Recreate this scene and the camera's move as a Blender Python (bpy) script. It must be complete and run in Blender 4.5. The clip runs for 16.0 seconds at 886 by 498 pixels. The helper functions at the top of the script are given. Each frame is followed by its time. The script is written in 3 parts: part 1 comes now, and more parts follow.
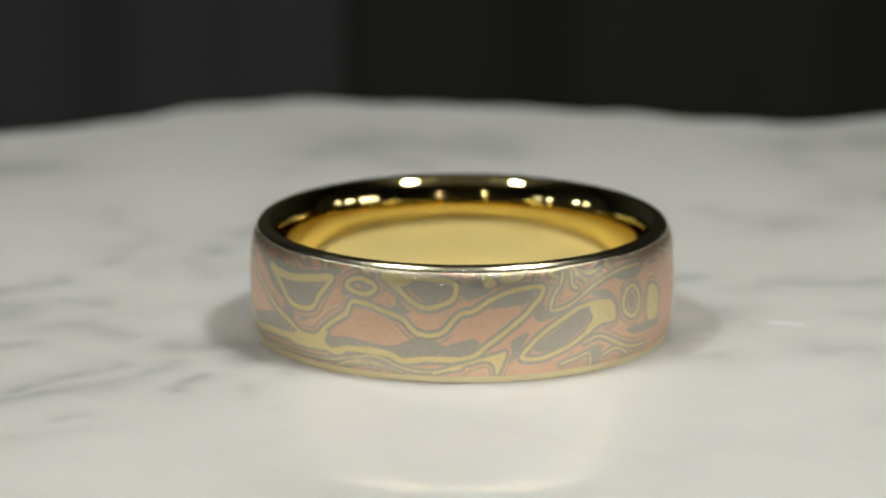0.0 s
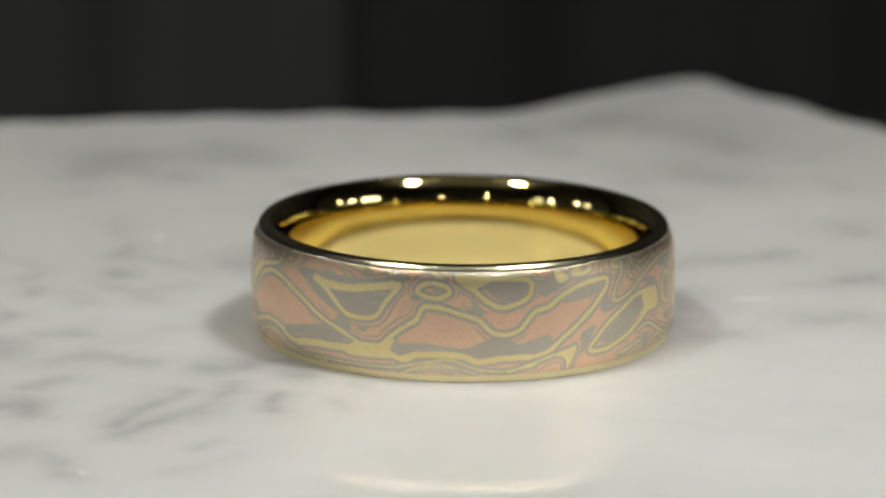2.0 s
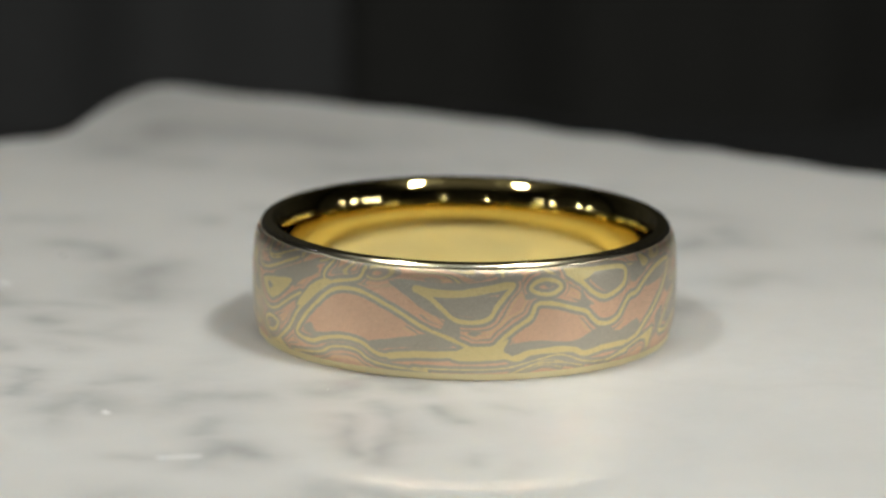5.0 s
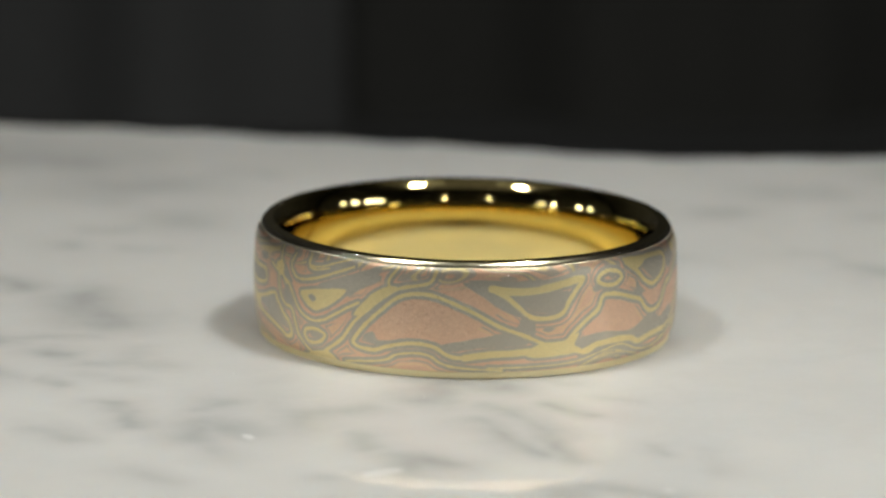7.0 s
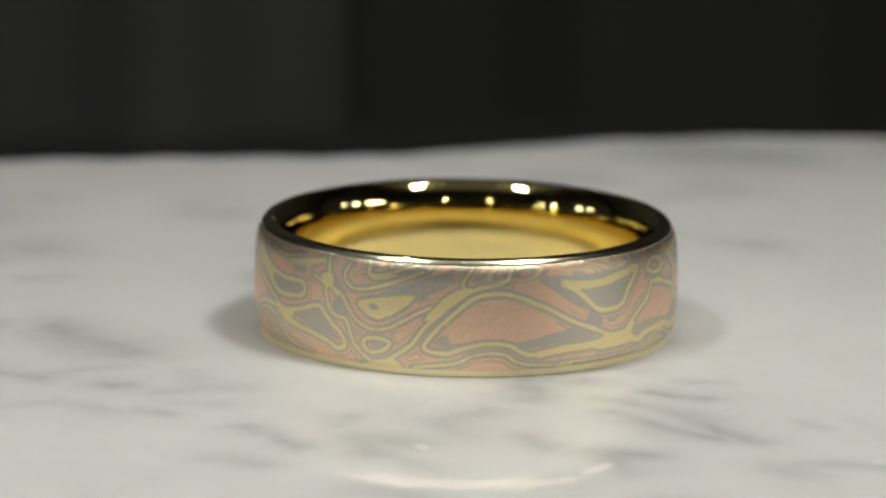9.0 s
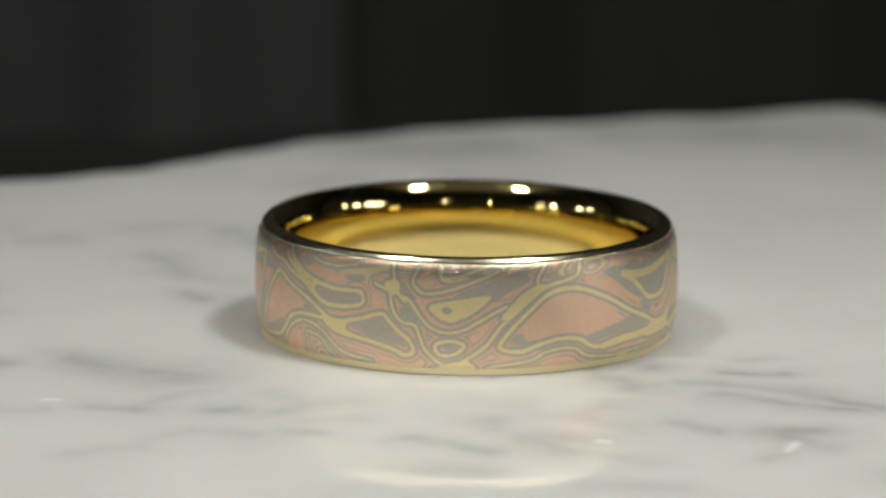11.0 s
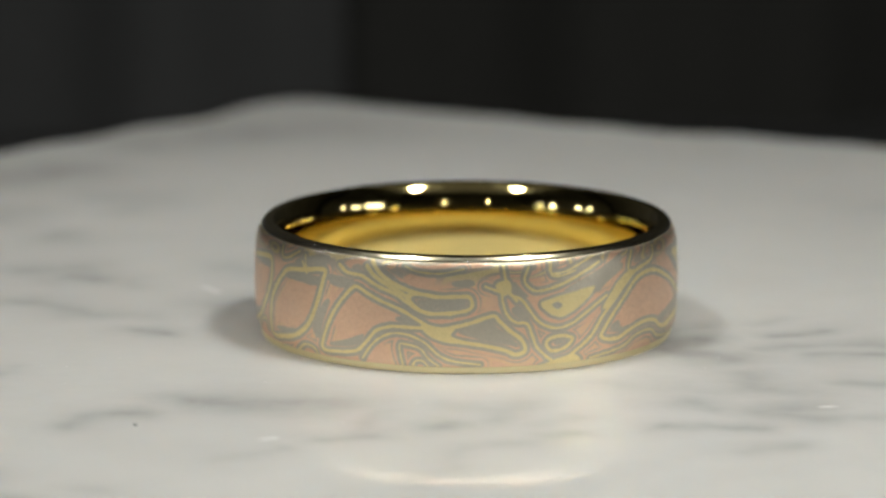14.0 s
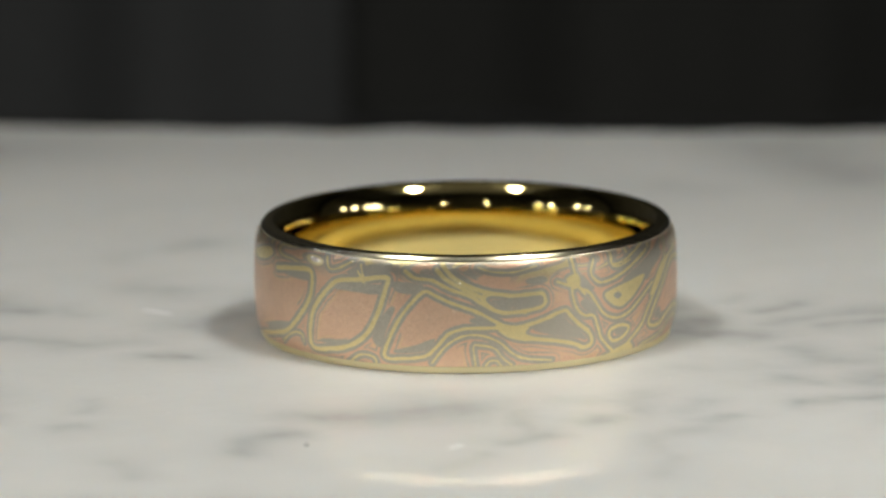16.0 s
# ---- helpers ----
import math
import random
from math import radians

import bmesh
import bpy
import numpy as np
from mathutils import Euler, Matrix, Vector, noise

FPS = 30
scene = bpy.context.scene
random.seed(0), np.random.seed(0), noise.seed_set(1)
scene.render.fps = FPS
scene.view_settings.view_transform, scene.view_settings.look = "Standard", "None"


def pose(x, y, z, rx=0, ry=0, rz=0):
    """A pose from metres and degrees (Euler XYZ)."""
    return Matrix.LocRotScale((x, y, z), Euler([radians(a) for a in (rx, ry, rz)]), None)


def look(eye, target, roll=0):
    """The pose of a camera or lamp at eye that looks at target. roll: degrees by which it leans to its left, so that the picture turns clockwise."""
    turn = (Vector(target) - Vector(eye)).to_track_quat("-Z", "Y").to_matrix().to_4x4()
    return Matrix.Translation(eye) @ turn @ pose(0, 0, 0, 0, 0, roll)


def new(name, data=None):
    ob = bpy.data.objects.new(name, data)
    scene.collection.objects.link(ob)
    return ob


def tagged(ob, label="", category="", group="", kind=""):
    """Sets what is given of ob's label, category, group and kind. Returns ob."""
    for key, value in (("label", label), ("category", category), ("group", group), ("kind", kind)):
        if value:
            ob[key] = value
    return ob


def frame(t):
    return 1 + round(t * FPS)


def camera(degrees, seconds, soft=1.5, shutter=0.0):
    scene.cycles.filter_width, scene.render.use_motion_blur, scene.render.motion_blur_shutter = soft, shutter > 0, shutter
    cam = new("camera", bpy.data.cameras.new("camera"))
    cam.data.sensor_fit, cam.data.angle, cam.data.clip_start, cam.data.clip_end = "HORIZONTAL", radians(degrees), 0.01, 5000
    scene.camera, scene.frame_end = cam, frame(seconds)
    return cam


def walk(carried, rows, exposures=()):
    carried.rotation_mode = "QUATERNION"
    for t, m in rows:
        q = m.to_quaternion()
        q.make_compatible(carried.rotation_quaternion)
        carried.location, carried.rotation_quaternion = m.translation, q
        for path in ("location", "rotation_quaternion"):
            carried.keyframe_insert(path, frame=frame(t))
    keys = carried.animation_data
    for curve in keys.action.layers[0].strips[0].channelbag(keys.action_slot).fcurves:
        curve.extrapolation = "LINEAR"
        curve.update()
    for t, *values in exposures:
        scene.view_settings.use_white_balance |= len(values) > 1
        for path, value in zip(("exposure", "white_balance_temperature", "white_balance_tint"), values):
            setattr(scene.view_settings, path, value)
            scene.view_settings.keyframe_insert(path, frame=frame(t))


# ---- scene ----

MM = 0.001

# ---- camera: a still macro lens, sharp on the front of the ring ----
cam = camera(9.83, 16.0, soft=2.4)
STAND = pose(0, -0.2554, 0.06106, 77.449, 0.393, 0.143)
walk(cam, [(0, STAND), (16, STAND)])
cam.data.dof.use_dof = True
cam.data.dof.focus_distance = 0.2515
cam.data.dof.aperture_fstop = 45

# ---- turning: the stone lies slightly aslant on its slow table ----
SPEED, LEAN_X, LEAN_Y = 9.911, 1.199, 0.495
RING_X, RING_Y = -0.097 * MM, -0.077 * MM


def turn_at(t):
    return pose(0, 0, 0, 0, 0, SPEED * t) @ pose(0, 0, 0, LEAN_X) @ pose(0, 0, 0, 0, LEAN_Y)


# ---- light ----
world = bpy.data.worlds.new("dark_room")
scene.world = world
world.use_nodes = True
world.node_tree.nodes["Background"].inputs[0].default_value = (1.0, 0.95, 0.88, 1)
world.node_tree.nodes["Background"].inputs[1].default_value = 0.02
scene.view_settings.exposure = 0.0


def lamp(name, place, aim, size, power, tint, size_y=None):
    data = bpy.data.lights.new(name, "AREA")
    data.shape, data.size, data.size_y = "RECTANGLE", size, size_y or size
    data.energy, data.color = power, tint
    ob = new(name, data)
    ob.matrix_world = look(place, aim)
    return tagged(ob, "unseen lit panel by the stone, lamp or added fill", "lamp")


# Wide unseen fill panel, added to lift the dark reflections in the gold rim.
lamp("added_fill", (0, -0.12, 0.44), (0, -0.1, 0), 0.50, 0.044, (1.0, 0.97, 0.9))
WARM = (0.957, 0.967, 0.912)
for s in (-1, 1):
    lamp("key_lamp", (s * 0.050, -0.035, 0.127), (0, 0, 0), 0.0115, 0.110 + s * 0.027, WARM, 0.016)
    lamp("lamp_shade", (s * 0.031, -0.028, 0.132), (s * 0.031, -0.028, 0), 0.017, 0.0002, WARM, 0.009)
    # Front pair placed from two glints, with power added to brighten the band.
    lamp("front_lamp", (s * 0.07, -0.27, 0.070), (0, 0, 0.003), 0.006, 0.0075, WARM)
for x, y, size, power in ((0.271, -0.156, 0.026, 0.048), (0.284, -0.123, 0.026, 0.048), (0.298, -0.065, 0.020, 0.035), (0.306, -0.013, 0.012, 0.014),
                          (-0.268, -0.161, 0.013, 0.030), (-0.237, -0.199, 0.020, 0.011), (-0.299, -0.058, 0.013, 0.028), (-0.307, -0.011, 0.018, 0.014)):
    lamp("side_lamp", (x, y, 0.066), (0, 0, 0.003), 1.4 * size, 0.6 * power, WARM, 0.009)


# ---- materials ----
class Nodes:
    """A node material under construction."""

    def __init__(self, name):
        self.mat = bpy.data.materials.new(name)
        self.mat.use_nodes = True
        self.tree = self.mat.node_tree
        self.bsdf = self.tree.nodes["Principled BSDF"]

    def add(self, kind, **props):
        n = self.tree.nodes.new(kind)
        for k, v in props.items():
            if k == "operation":
                n.operation = v
            elif k == "attribute_name":
                n.attribute_name = v
            elif k == "noise_type":
                n.noise_type = v
            elif k == "feature":
                n.feature = v
        return n

    def link(self, a, b):
        self.tree.links.new(a, b)

    def math(self, op, a, b=0.0, clamp=False):
        n = self.add("ShaderNodeMath", operation=op)
        n.use_clamp = clamp
        for slot, v in zip(n.inputs, (a, b)):
            if isinstance(v, (int, float)):
                slot.default_value = v
            else:
                self.link(v, slot)
        return n.outputs[0]

    def attr(self, name):
        return self.add("ShaderNodeAttribute", attribute_name=name).outputs["Fac"]

    def noise(self, scale, detail=3.0, rough=0.55, vector=None):
        n = self.add("ShaderNodeTexNoise")
        n.inputs["Scale"].default_value = scale
        n.inputs["Detail"].default_value = detail
        n.inputs["Roughness"].default_value = rough
        if vector is None:
            vector = self.add("ShaderNodeTexCoord").outputs["Object"]
        self.link(vector, n.inputs["Vector"])
        return n.outputs["Fac"]

    def step(self, value, low, high):
        n = self.add("ShaderNodeMapRange")
        n.inputs["From Min"].default_value = low
        n.inputs["From Max"].default_value = high
        self.link(value, n.inputs["Value"])
        return n.outputs["Result"]

    def mix(self, fac, a, b):
        n = self.add("ShaderNodeMix")
        n.data_type = "RGBA"
        if isinstance(fac, (int, float)):
            n.inputs[0].default_value = fac
        else:
            self.link(fac, n.inputs[0])
        for slot, v in ((n.inputs[6], a), (n.inputs[7], b)):
            if isinstance(v, tuple):
                slot.default_value = (*v, 1)
            else:
                self.link(v, slot)
        return n.outputs[2]

    def bump(self, height, strength, distance):
        n = self.add("ShaderNodeBump")
        n.inputs["Strength"].default_value = strength
        n.inputs["Distance"].default_value = distance
        self.link(height, n.inputs["Height"])
        self.link(n.outputs["Normal"], self.bsdf.inputs["Normal"])

    def facets(self, scale, tilt):
        """Small flat cells, each leaning its own way."""
        cells = self.add("ShaderNodeTexVoronoi")
        cells.inputs["Scale"].default_value = scale
        self.link(self.add("ShaderNodeTexCoord").outputs["Object"], cells.inputs["Vector"])
        centred = self.add("ShaderNodeVectorMath", operation="SUBTRACT")
        self.link(cells.outputs["Color"], centred.inputs[0])
        centred.inputs[1].default_value = (0.5, 0.5, 0.5)
        small = self.add("ShaderNodeVectorMath", operation="SCALE")
        self.link(centred.outputs[0], small.inputs[0])
        small.inputs["Scale"].default_value = tilt
        lean = self.add("ShaderNodeVectorMath", operation="ADD")
        self.link(self.add("ShaderNodeNewGeometry").outputs["Normal"], lean.inputs[0])
        self.link(small.outputs[0], lean.inputs[1])
        unit = self.add("ShaderNodeVectorMath", operation="NORMALIZE")
        self.link(lean.outputs[0], unit.inputs[0])
        split = self.add("ShaderNodeSeparateColor")
        self.link(cells.outputs["Color"], split.inputs[0])
        return unit.outputs[0], split.outputs[0]

    def sparkle(self, scale, tilt, share, weight, rough):
        """Bright facets of a blasted finish, strewn over the satin metal."""
        normal, pick = self.facets(scale, tilt)
        self.link(normal, self.bsdf.inputs["Coat Normal"])
        self.link(self.math("MULTIPLY", self.step(pick, 1 - share, 1.01 - share), weight), self.bsdf.inputs["Coat Weight"])
        self.bsdf.inputs["Coat Roughness"].default_value = rough
        self.bsdf.inputs["Coat IOR"].default_value = 1.9


def marble_material():
    m = Nodes("polished_marble")
    cloud = m.noise(38.0, 5.0, 0.6)
    fine = m.noise(420.0, 4.0, 0.6)
    vein = m.attr("vein")
    base = m.mix(m.step(cloud, 0.30, 0.72), (0.70, 0.685, 0.655), (0.80, 0.785, 0.755))
    wisp = m.math("ABSOLUTE", m.math("SUBTRACT", m.noise(60.0, 6.0, 0.62), 0.5))
    wisp = m.math("MULTIPLY", m.step(wisp, 0.045, 0.0), m.step(m.noise(26.0, 2.0), 0.42, 0.68))
    base = m.mix(m.math("MULTIPLY", wisp, 0.05), base, (0.30, 0.30, 0.295))
    ragged = m.math("MULTIPLY", vein, m.math("ADD", m.math("MULTIPLY", m.step(m.noise(190.0, 5.0, 0.6), 0.25, 0.75), 1.0), 0.48))
    base = m.mix(m.math("MINIMUM", ragged, 0.9), base, (0.20, 0.20, 0.195))
    # glints off scratches in the polish, painted near white into the base colour
    glint = m.attr("glint")
    base = m.mix(glint, base, (0.93, 0.92, 0.90))
    m.link(base, m.bsdf.inputs["Base Color"])
    m.link(m.step(fine, 0.0, 20.0), m.bsdf.inputs["Roughness"])
    m.bsdf.inputs["Subsurface Weight"].default_value = 1.0
    m.bsdf.inputs["Subsurface Radius"].default_value = (1.0, 0.93, 0.85)
    m.bsdf.inputs["Subsurface Scale"].default_value = 0.0045
    m.bsdf.inputs["IOR"].default_value = 1.6
    m.bump(m.noise(900.0, 3.0), 0.03, 0.0002)
    return m.mat


def pattern_material():
    m = Nodes("satin_layered_metal")
    line, fill, sun, calm = (m.attr(k) for k in ("gold_distance", "grey_fill", "gold_fill", "calm"))
    wob = m.math("MULTIPLY", m.math("SUBTRACT", m.noise(2600.0, 3.0), 0.5), 0.10)
    d = m.math("ADD", line, wob)
    rose, grey, gold = (0.88, 0.605, 0.425), (0.555, 0.505, 0.42), (0.89, 0.755, 0.40)
    mottled = m.mix(m.step(m.noise(900.0, 4.0), 0.35, 0.75), rose, (0.85, 0.57, 0.405))
    # thin leaves of the other metals that follow the yellow lines
    leaf = m.math("ADD", line, m.math("MULTIPLY", m.math("SUBTRACT", m.noise(700.0, 2.0), 0.5), 0.30))
    near = m.math("MULTIPLY", m.step(leaf, 0.25, 0.28), m.step(leaf, 0.38, 0.34))
    far = m.math("MULTIPLY", m.step(leaf, 0.43, 0.455), m.step(leaf, 0.51, 0.485))
    patch = m.math("MULTIPLY", m.step(m.noise(420.0, 1.0), 0.40, 0.52), m.step(calm, 0.0, 0.12))
    col = m.mix(m.math("MULTIPLY", m.math("MULTIPLY", near, patch), 0.85), mottled, grey)
    col = m.mix(m.math("MULTIPLY", m.math("MULTIPLY", far, patch), 0.55), col, gold)
    # close layers that run along the upper edge of the band
    place = m.add("ShaderNodeTexCoord").outputs["Object"]
    tall = m.add("ShaderNodeSeparateXYZ")
    m.link(place, tall.inputs[0])
    edge = m.step(tall.outputs[2], 0.0044, 0.0050)
    squash = m.add("ShaderNodeVectorMath", operation="MULTIPLY")
    m.link(place, squash.inputs[0])
    squash.inputs[1].default_value = (1.0, 1.0, 2.4)
    layer = m.math("FRACT", m.math("MULTIPLY", m.noise(210.0, 1.0, 0.4, squash.outputs[0]), 9.0))
    dull = m.math("MULTIPLY", m.step(layer, 0.30, 0.36), m.step(layer, 0.94, 0.88))
    thin = m.math("MULTIPLY", m.step(layer, 0.52, 0.58), m.step(layer, 0.76, 0.70))
    col = m.mix(m.math("MULTIPLY", m.math("MULTIPLY", dull, edge), 0.8), col, grey)
    col = m.mix(m.math("MULTIPLY", m.math("MULTIPLY", thin, edge), 0.8), col, gold)
    grey_mask = m.math("MAXIMUM", m.step(d, 0.18, 0.12), m.step(m.math("ADD", fill, wob), 0.03, -0.03))
    col = m.mix(grey_mask, col, grey)
    gold_mask = m.math("MAXIMUM", m.step(d, 0.015, -0.035), m.step(m.math("ADD", sun, wob), 0.03, -0.03))
    col = m.mix(gold_mask, col, gold)
    m.link(col, m.bsdf.inputs["Base Color"])
    m.bsdf.inputs["Metallic"].default_value = 1.0
    m.link(m.step(m.noise(5000.0, 2.0), -0.5, 2.0), m.bsdf.inputs["Roughness"])

    m.link(m.facets(23000.0, 0.26)[0], m.bsdf.inputs["Normal"])
    m.sparkle(30000.0, 1.1, 0.5, 0.75, 0.13)
    return m.mat


def satin_gold_material():
    m = Nodes("brushed_pale_gold")
    grain = m.noise(20000.0, 2.0)
    m.link(m.mix(grain, (0.86, 0.74, 0.50), (0.92, 0.82, 0.60)), m.bsdf.inputs["Base Color"])
    m.bsdf.inputs["Metallic"].default_value = 1.0
    m.link(m.step(grain, -0.3, 4.0), m.bsdf.inputs["Roughness"])
    m.bump(grain, 0.3, 0.00001)
    m.sparkle(30000.0, 0.9, 0.5, 0.75, 0.13)
    return m.mat


def foot_gold_material():
    m = Nodes("satin_yellow_gold")
    grain = m.noise(2500.0, 2.0)
    m.link(m.mix(grain, (0.89, 0.78, 0.48), (0.93, 0.83, 0.54)), m.bsdf.inputs["Base Color"])
    m.bsdf.inputs["Metallic"].default_value = 1.0
    m.bsdf.inputs["Roughness"].default_value = 0.34
    return m.mat


def gold_material():
    m = Nodes("polished_yellow_gold")
    smear = m.noise(300.0, 4.0)
    m.link(m.mix(smear, (0.90, 0.73, 0.31), (0.93, 0.775, 0.36)), m.bsdf.inputs["Base Color"])
    m.bsdf.inputs["Metallic"].default_value = 1.0
    m.link(m.step(smear, -0.2, 14.0), m.bsdf.inputs["Roughness"])
    m.bump(m.noise(2500.0, 2.0), 0.02, 0.00002)
    return m.mat


def cloth_material(name, dark, light):
    m = Nodes(name)
    weave = m.noise(1500.0, 2.0)
    cloud = m.noise(14.0, 3.0)
    m.link(m.mix(m.math("MULTIPLY", weave, cloud), dark, light), m.bsdf.inputs["Base Color"])
    m.bsdf.inputs["Roughness"].default_value = 0.95
    m.bsdf.inputs["Specular IOR Level"].default_value = 0.1
    m.bump(weave, 0.3, 0.0003)
    return m.mat


def speck_material(name, colour):
    m = Nodes(name)
    m.link(m.mix(m.noise(9000.0), colour, tuple(c * 0.6 for c in colour)), m.bsdf.inputs["Base Color"])
    m.bsdf.inputs["Roughness"].default_value = 0.6
    return m.mat


MARBLE, PATTERN, GOLD = marble_material(), pattern_material(), gold_material()
SATIN_GOLD, FOOT_GOLD = satin_gold_material(), foot_gold_material()
BACK_CLOTH = cloth_material("black_cloth", (0.0195, 0.019, 0.018), (0.050, 0.049, 0.0455))
GREY_CLOTH = cloth_material("charcoal_cloth", (0.036, 0.036, 0.0365), (0.082, 0.082, 0.083))
ROOM = cloth_material("dim_grey_paint", (0.35, 0.35, 0.33), (0.60, 0.60, 0.57))
TABLE_CLOTH = cloth_material("black_felt", (0.026, 0.026, 0.026), (0.056, 0.056, 0.056))


# ---- building helpers ----
def grid_mesh(name, points, material, wrap_u=True, wrap_v=False):
    """A smooth mesh over a grid of points (rows x columns x 3)."""
    rows, cols = points.shape[:2]
    index = np.arange(rows * cols).reshape(rows, cols)
    i = np.arange(rows if wrap_u else rows - 1)
    j = np.arange(cols if wrap_v else cols - 1)
    I, J = np.meshgrid(i, j, indexing="ij")
    I2, J2 = (I + 1) % rows, (J + 1) % cols
    quads = np.stack([index[I, J], index[I2, J], index[I2, J2], index[I, J2]], -1).reshape(-1, 4)
    me = bpy.data.meshes.new(name)
    me.from_pydata(points.reshape(-1, 3), [], quads.tolist())
    me.materials.append(material)
    me.polygons.foreach_set("use_smooth", np.ones(len(me.polygons), dtype=bool))
    me.update()
    return me


def store(me, name, values):
    a = me.attributes.new(name, "FLOAT", "POINT")
    a.data.foreach_set("value", np.asarray(values, dtype=np.float32).ravel())


def part(name, me, parent, label=""):
    ob = new(name, me)
    ob.parent = parent
    return tagged(ob, label)


def smooth_line(points, closed=False, n=8):
    """A rounded line through a few points."""
    p = np.array(points, dtype=float)
    if closed:
        p = np.concatenate([p[-1:], p, p[:2]])
    else:
        p = np.concatenate([2 * p[:1] - p[1:2], p, 2 * p[-1:] - p[-2:-1]])
    t = np.linspace(0, 1, n, endpoint=False)[:, None]
    out = []
    for a, b, c, d in zip(p[:-3], p[1:-2], p[2:-1], p[3:]):
        out.append(0.5 * (2 * b + (c - a) * t + (2 * a - 5 * b + 4 * c - d) * t ** 2 + (3 * b - a - 3 * c + d) * t ** 3))
    return np.concatenate(out + [p[-2:-1]])


def line_distance(px, py, line):
    best = np.full(px.shape, 1e3)
    for (ax, ay), (bx, by) in zip(line[:-1], line[1:]):
        dx, dy = bx - ax, by - ay
        s = np.clip(((px - ax) * dx + (py - ay) * dy) / max(dx * dx + dy * dy, 1e-12), 0, 1)
        best = np.minimum(best, np.hypot(px - ax - s * dx, py - ay - s * dy))
    return best


def inside(px, py, line):
    hit = np.zeros(px.shape, dtype=bool)
    for (ax, ay), (bx, by) in zip(line[:-1], line[1:]):
        if ay != by:
            hit ^= ((ay > py) != (by > py)) & (px < (bx - ax) * (py - ay) / (by - ay) + ax)
    return hit


# ---- backdrop and table ----
def build_backdrop(name, left, right, depth, material, label):
    x = np.linspace(left, right, 241)
    z = np.linspace(-0.0165, 0.42, 12)
    X, Z = np.meshgrid(x, z, indexing="ij")
    Y = depth + 0.0016 * np.sin(X * 380 + 0.8) + 0.0024 * np.sin(X * 141 + 2)
    me = grid_mesh(name, np.stack([X, Y, Z], -1), material, wrap_u=False)
    ob = tagged(new(name, me), label, "backdrop", kind="structure")
    return ob


def build_table():
    bm = bmesh.new()
    bmesh.ops.create_cube(bm, size=1, matrix=Matrix.Translation((0, -0.15, -0.0265)) @ Matrix.Diagonal((1.2, 0.9, 0.02, 1)))
    bmesh.ops.bevel(bm, geom=bm.edges[:], offset=0.004, segments=2, affect="EDGES")
    me = bpy.data.meshes.new("table_top")
    bm.to_mesh(me)
    bm.free()
    me.materials.append(TABLE_CLOTH)
    return tagged(new("table_top", me), "black felt covered table under the stone", "table", kind="structure")


def build_wall(name, place, size, label):
    bm = bmesh.new()
    bmesh.ops.create_cube(bm, size=1, matrix=Matrix.Translation(place) @ Matrix.Diagonal((*size, 1)))
    me = bpy.data.meshes.new(name)
    bm.to_mesh(me)
    bm.free()
    me.materials.append(ROOM)
    return tagged(new(name, me), label, name.split("_")[0], kind="structure")


build_backdrop("backdrop", -0.42, -0.0090, 0.1345, GREY_CLOTH, "charcoal cloth backdrop hanging in soft folds")
build_backdrop("backdrop", -0.03, 0.42, 0.1385, BACK_CLOTH, "black cloth backdrop hanging in soft folds")
build_table()
# Unseen walls and ceiling, added; their grey paint bounces light into the rim.
build_wall("wall_north", (0, 0.32, 0.2), (1.24, 0.02, 0.5), "unseen dim grey wall added behind the backdrop")
build_wall("wall_south", (0, -0.62, 0.2), (1.24, 0.02, 0.5), "unseen dim grey wall added facing the stone")
build_wall("wall_west", (-0.61, -0.15, 0.2), (0.02, 0.92, 0.5), "unseen dim grey wall added beside the stone")
build_wall("wall_east", (0.61, -0.15, 0.2), (0.02, 0.92, 0.5), "unseen dim grey wall added beside the stone")
build_wall("ceiling", (0, -0.15, 0.46), (1.24, 0.96, 0.02), "unseen dim grey ceiling added above the stone")


# ---- marble slab ----
def slab_outline(deg):
    """How far the broken edge lies from the middle, by bearing, in millimetres."""
    a = (0, 2, 10, 20, 31, 41, 48, 53, 55.5, 57, 61, 64, 66, 69, 76, 85, 94, 101, 108, 113, 120, 140, 165, 190, 215, 240, 256,
         268, 273, 281, 290, 301, 310, 316, 318, 320, 321.5, 325, 333, 340, 348, 355, 360)
    r = (49.2, 48.5, 47, 48.5, 51.0, 55.6, 59.6, 63.1, 66.1, 67.4, 63, 58.2, 55.5, 54.0, 54.0, 54.9, 56.3, 58.1, 56.9, 54.8, 54.5, 60, 57,
         54, 59, 68, 70, 64.6, 62.3, 60.1, 60.0, 61.0, 65.2, 69.0, 71.3, 72.6, 71.1, 67.0, 62.0, 59.1, 55.4, 52, 49.2)
    return np.interp(deg % 360, a, r)


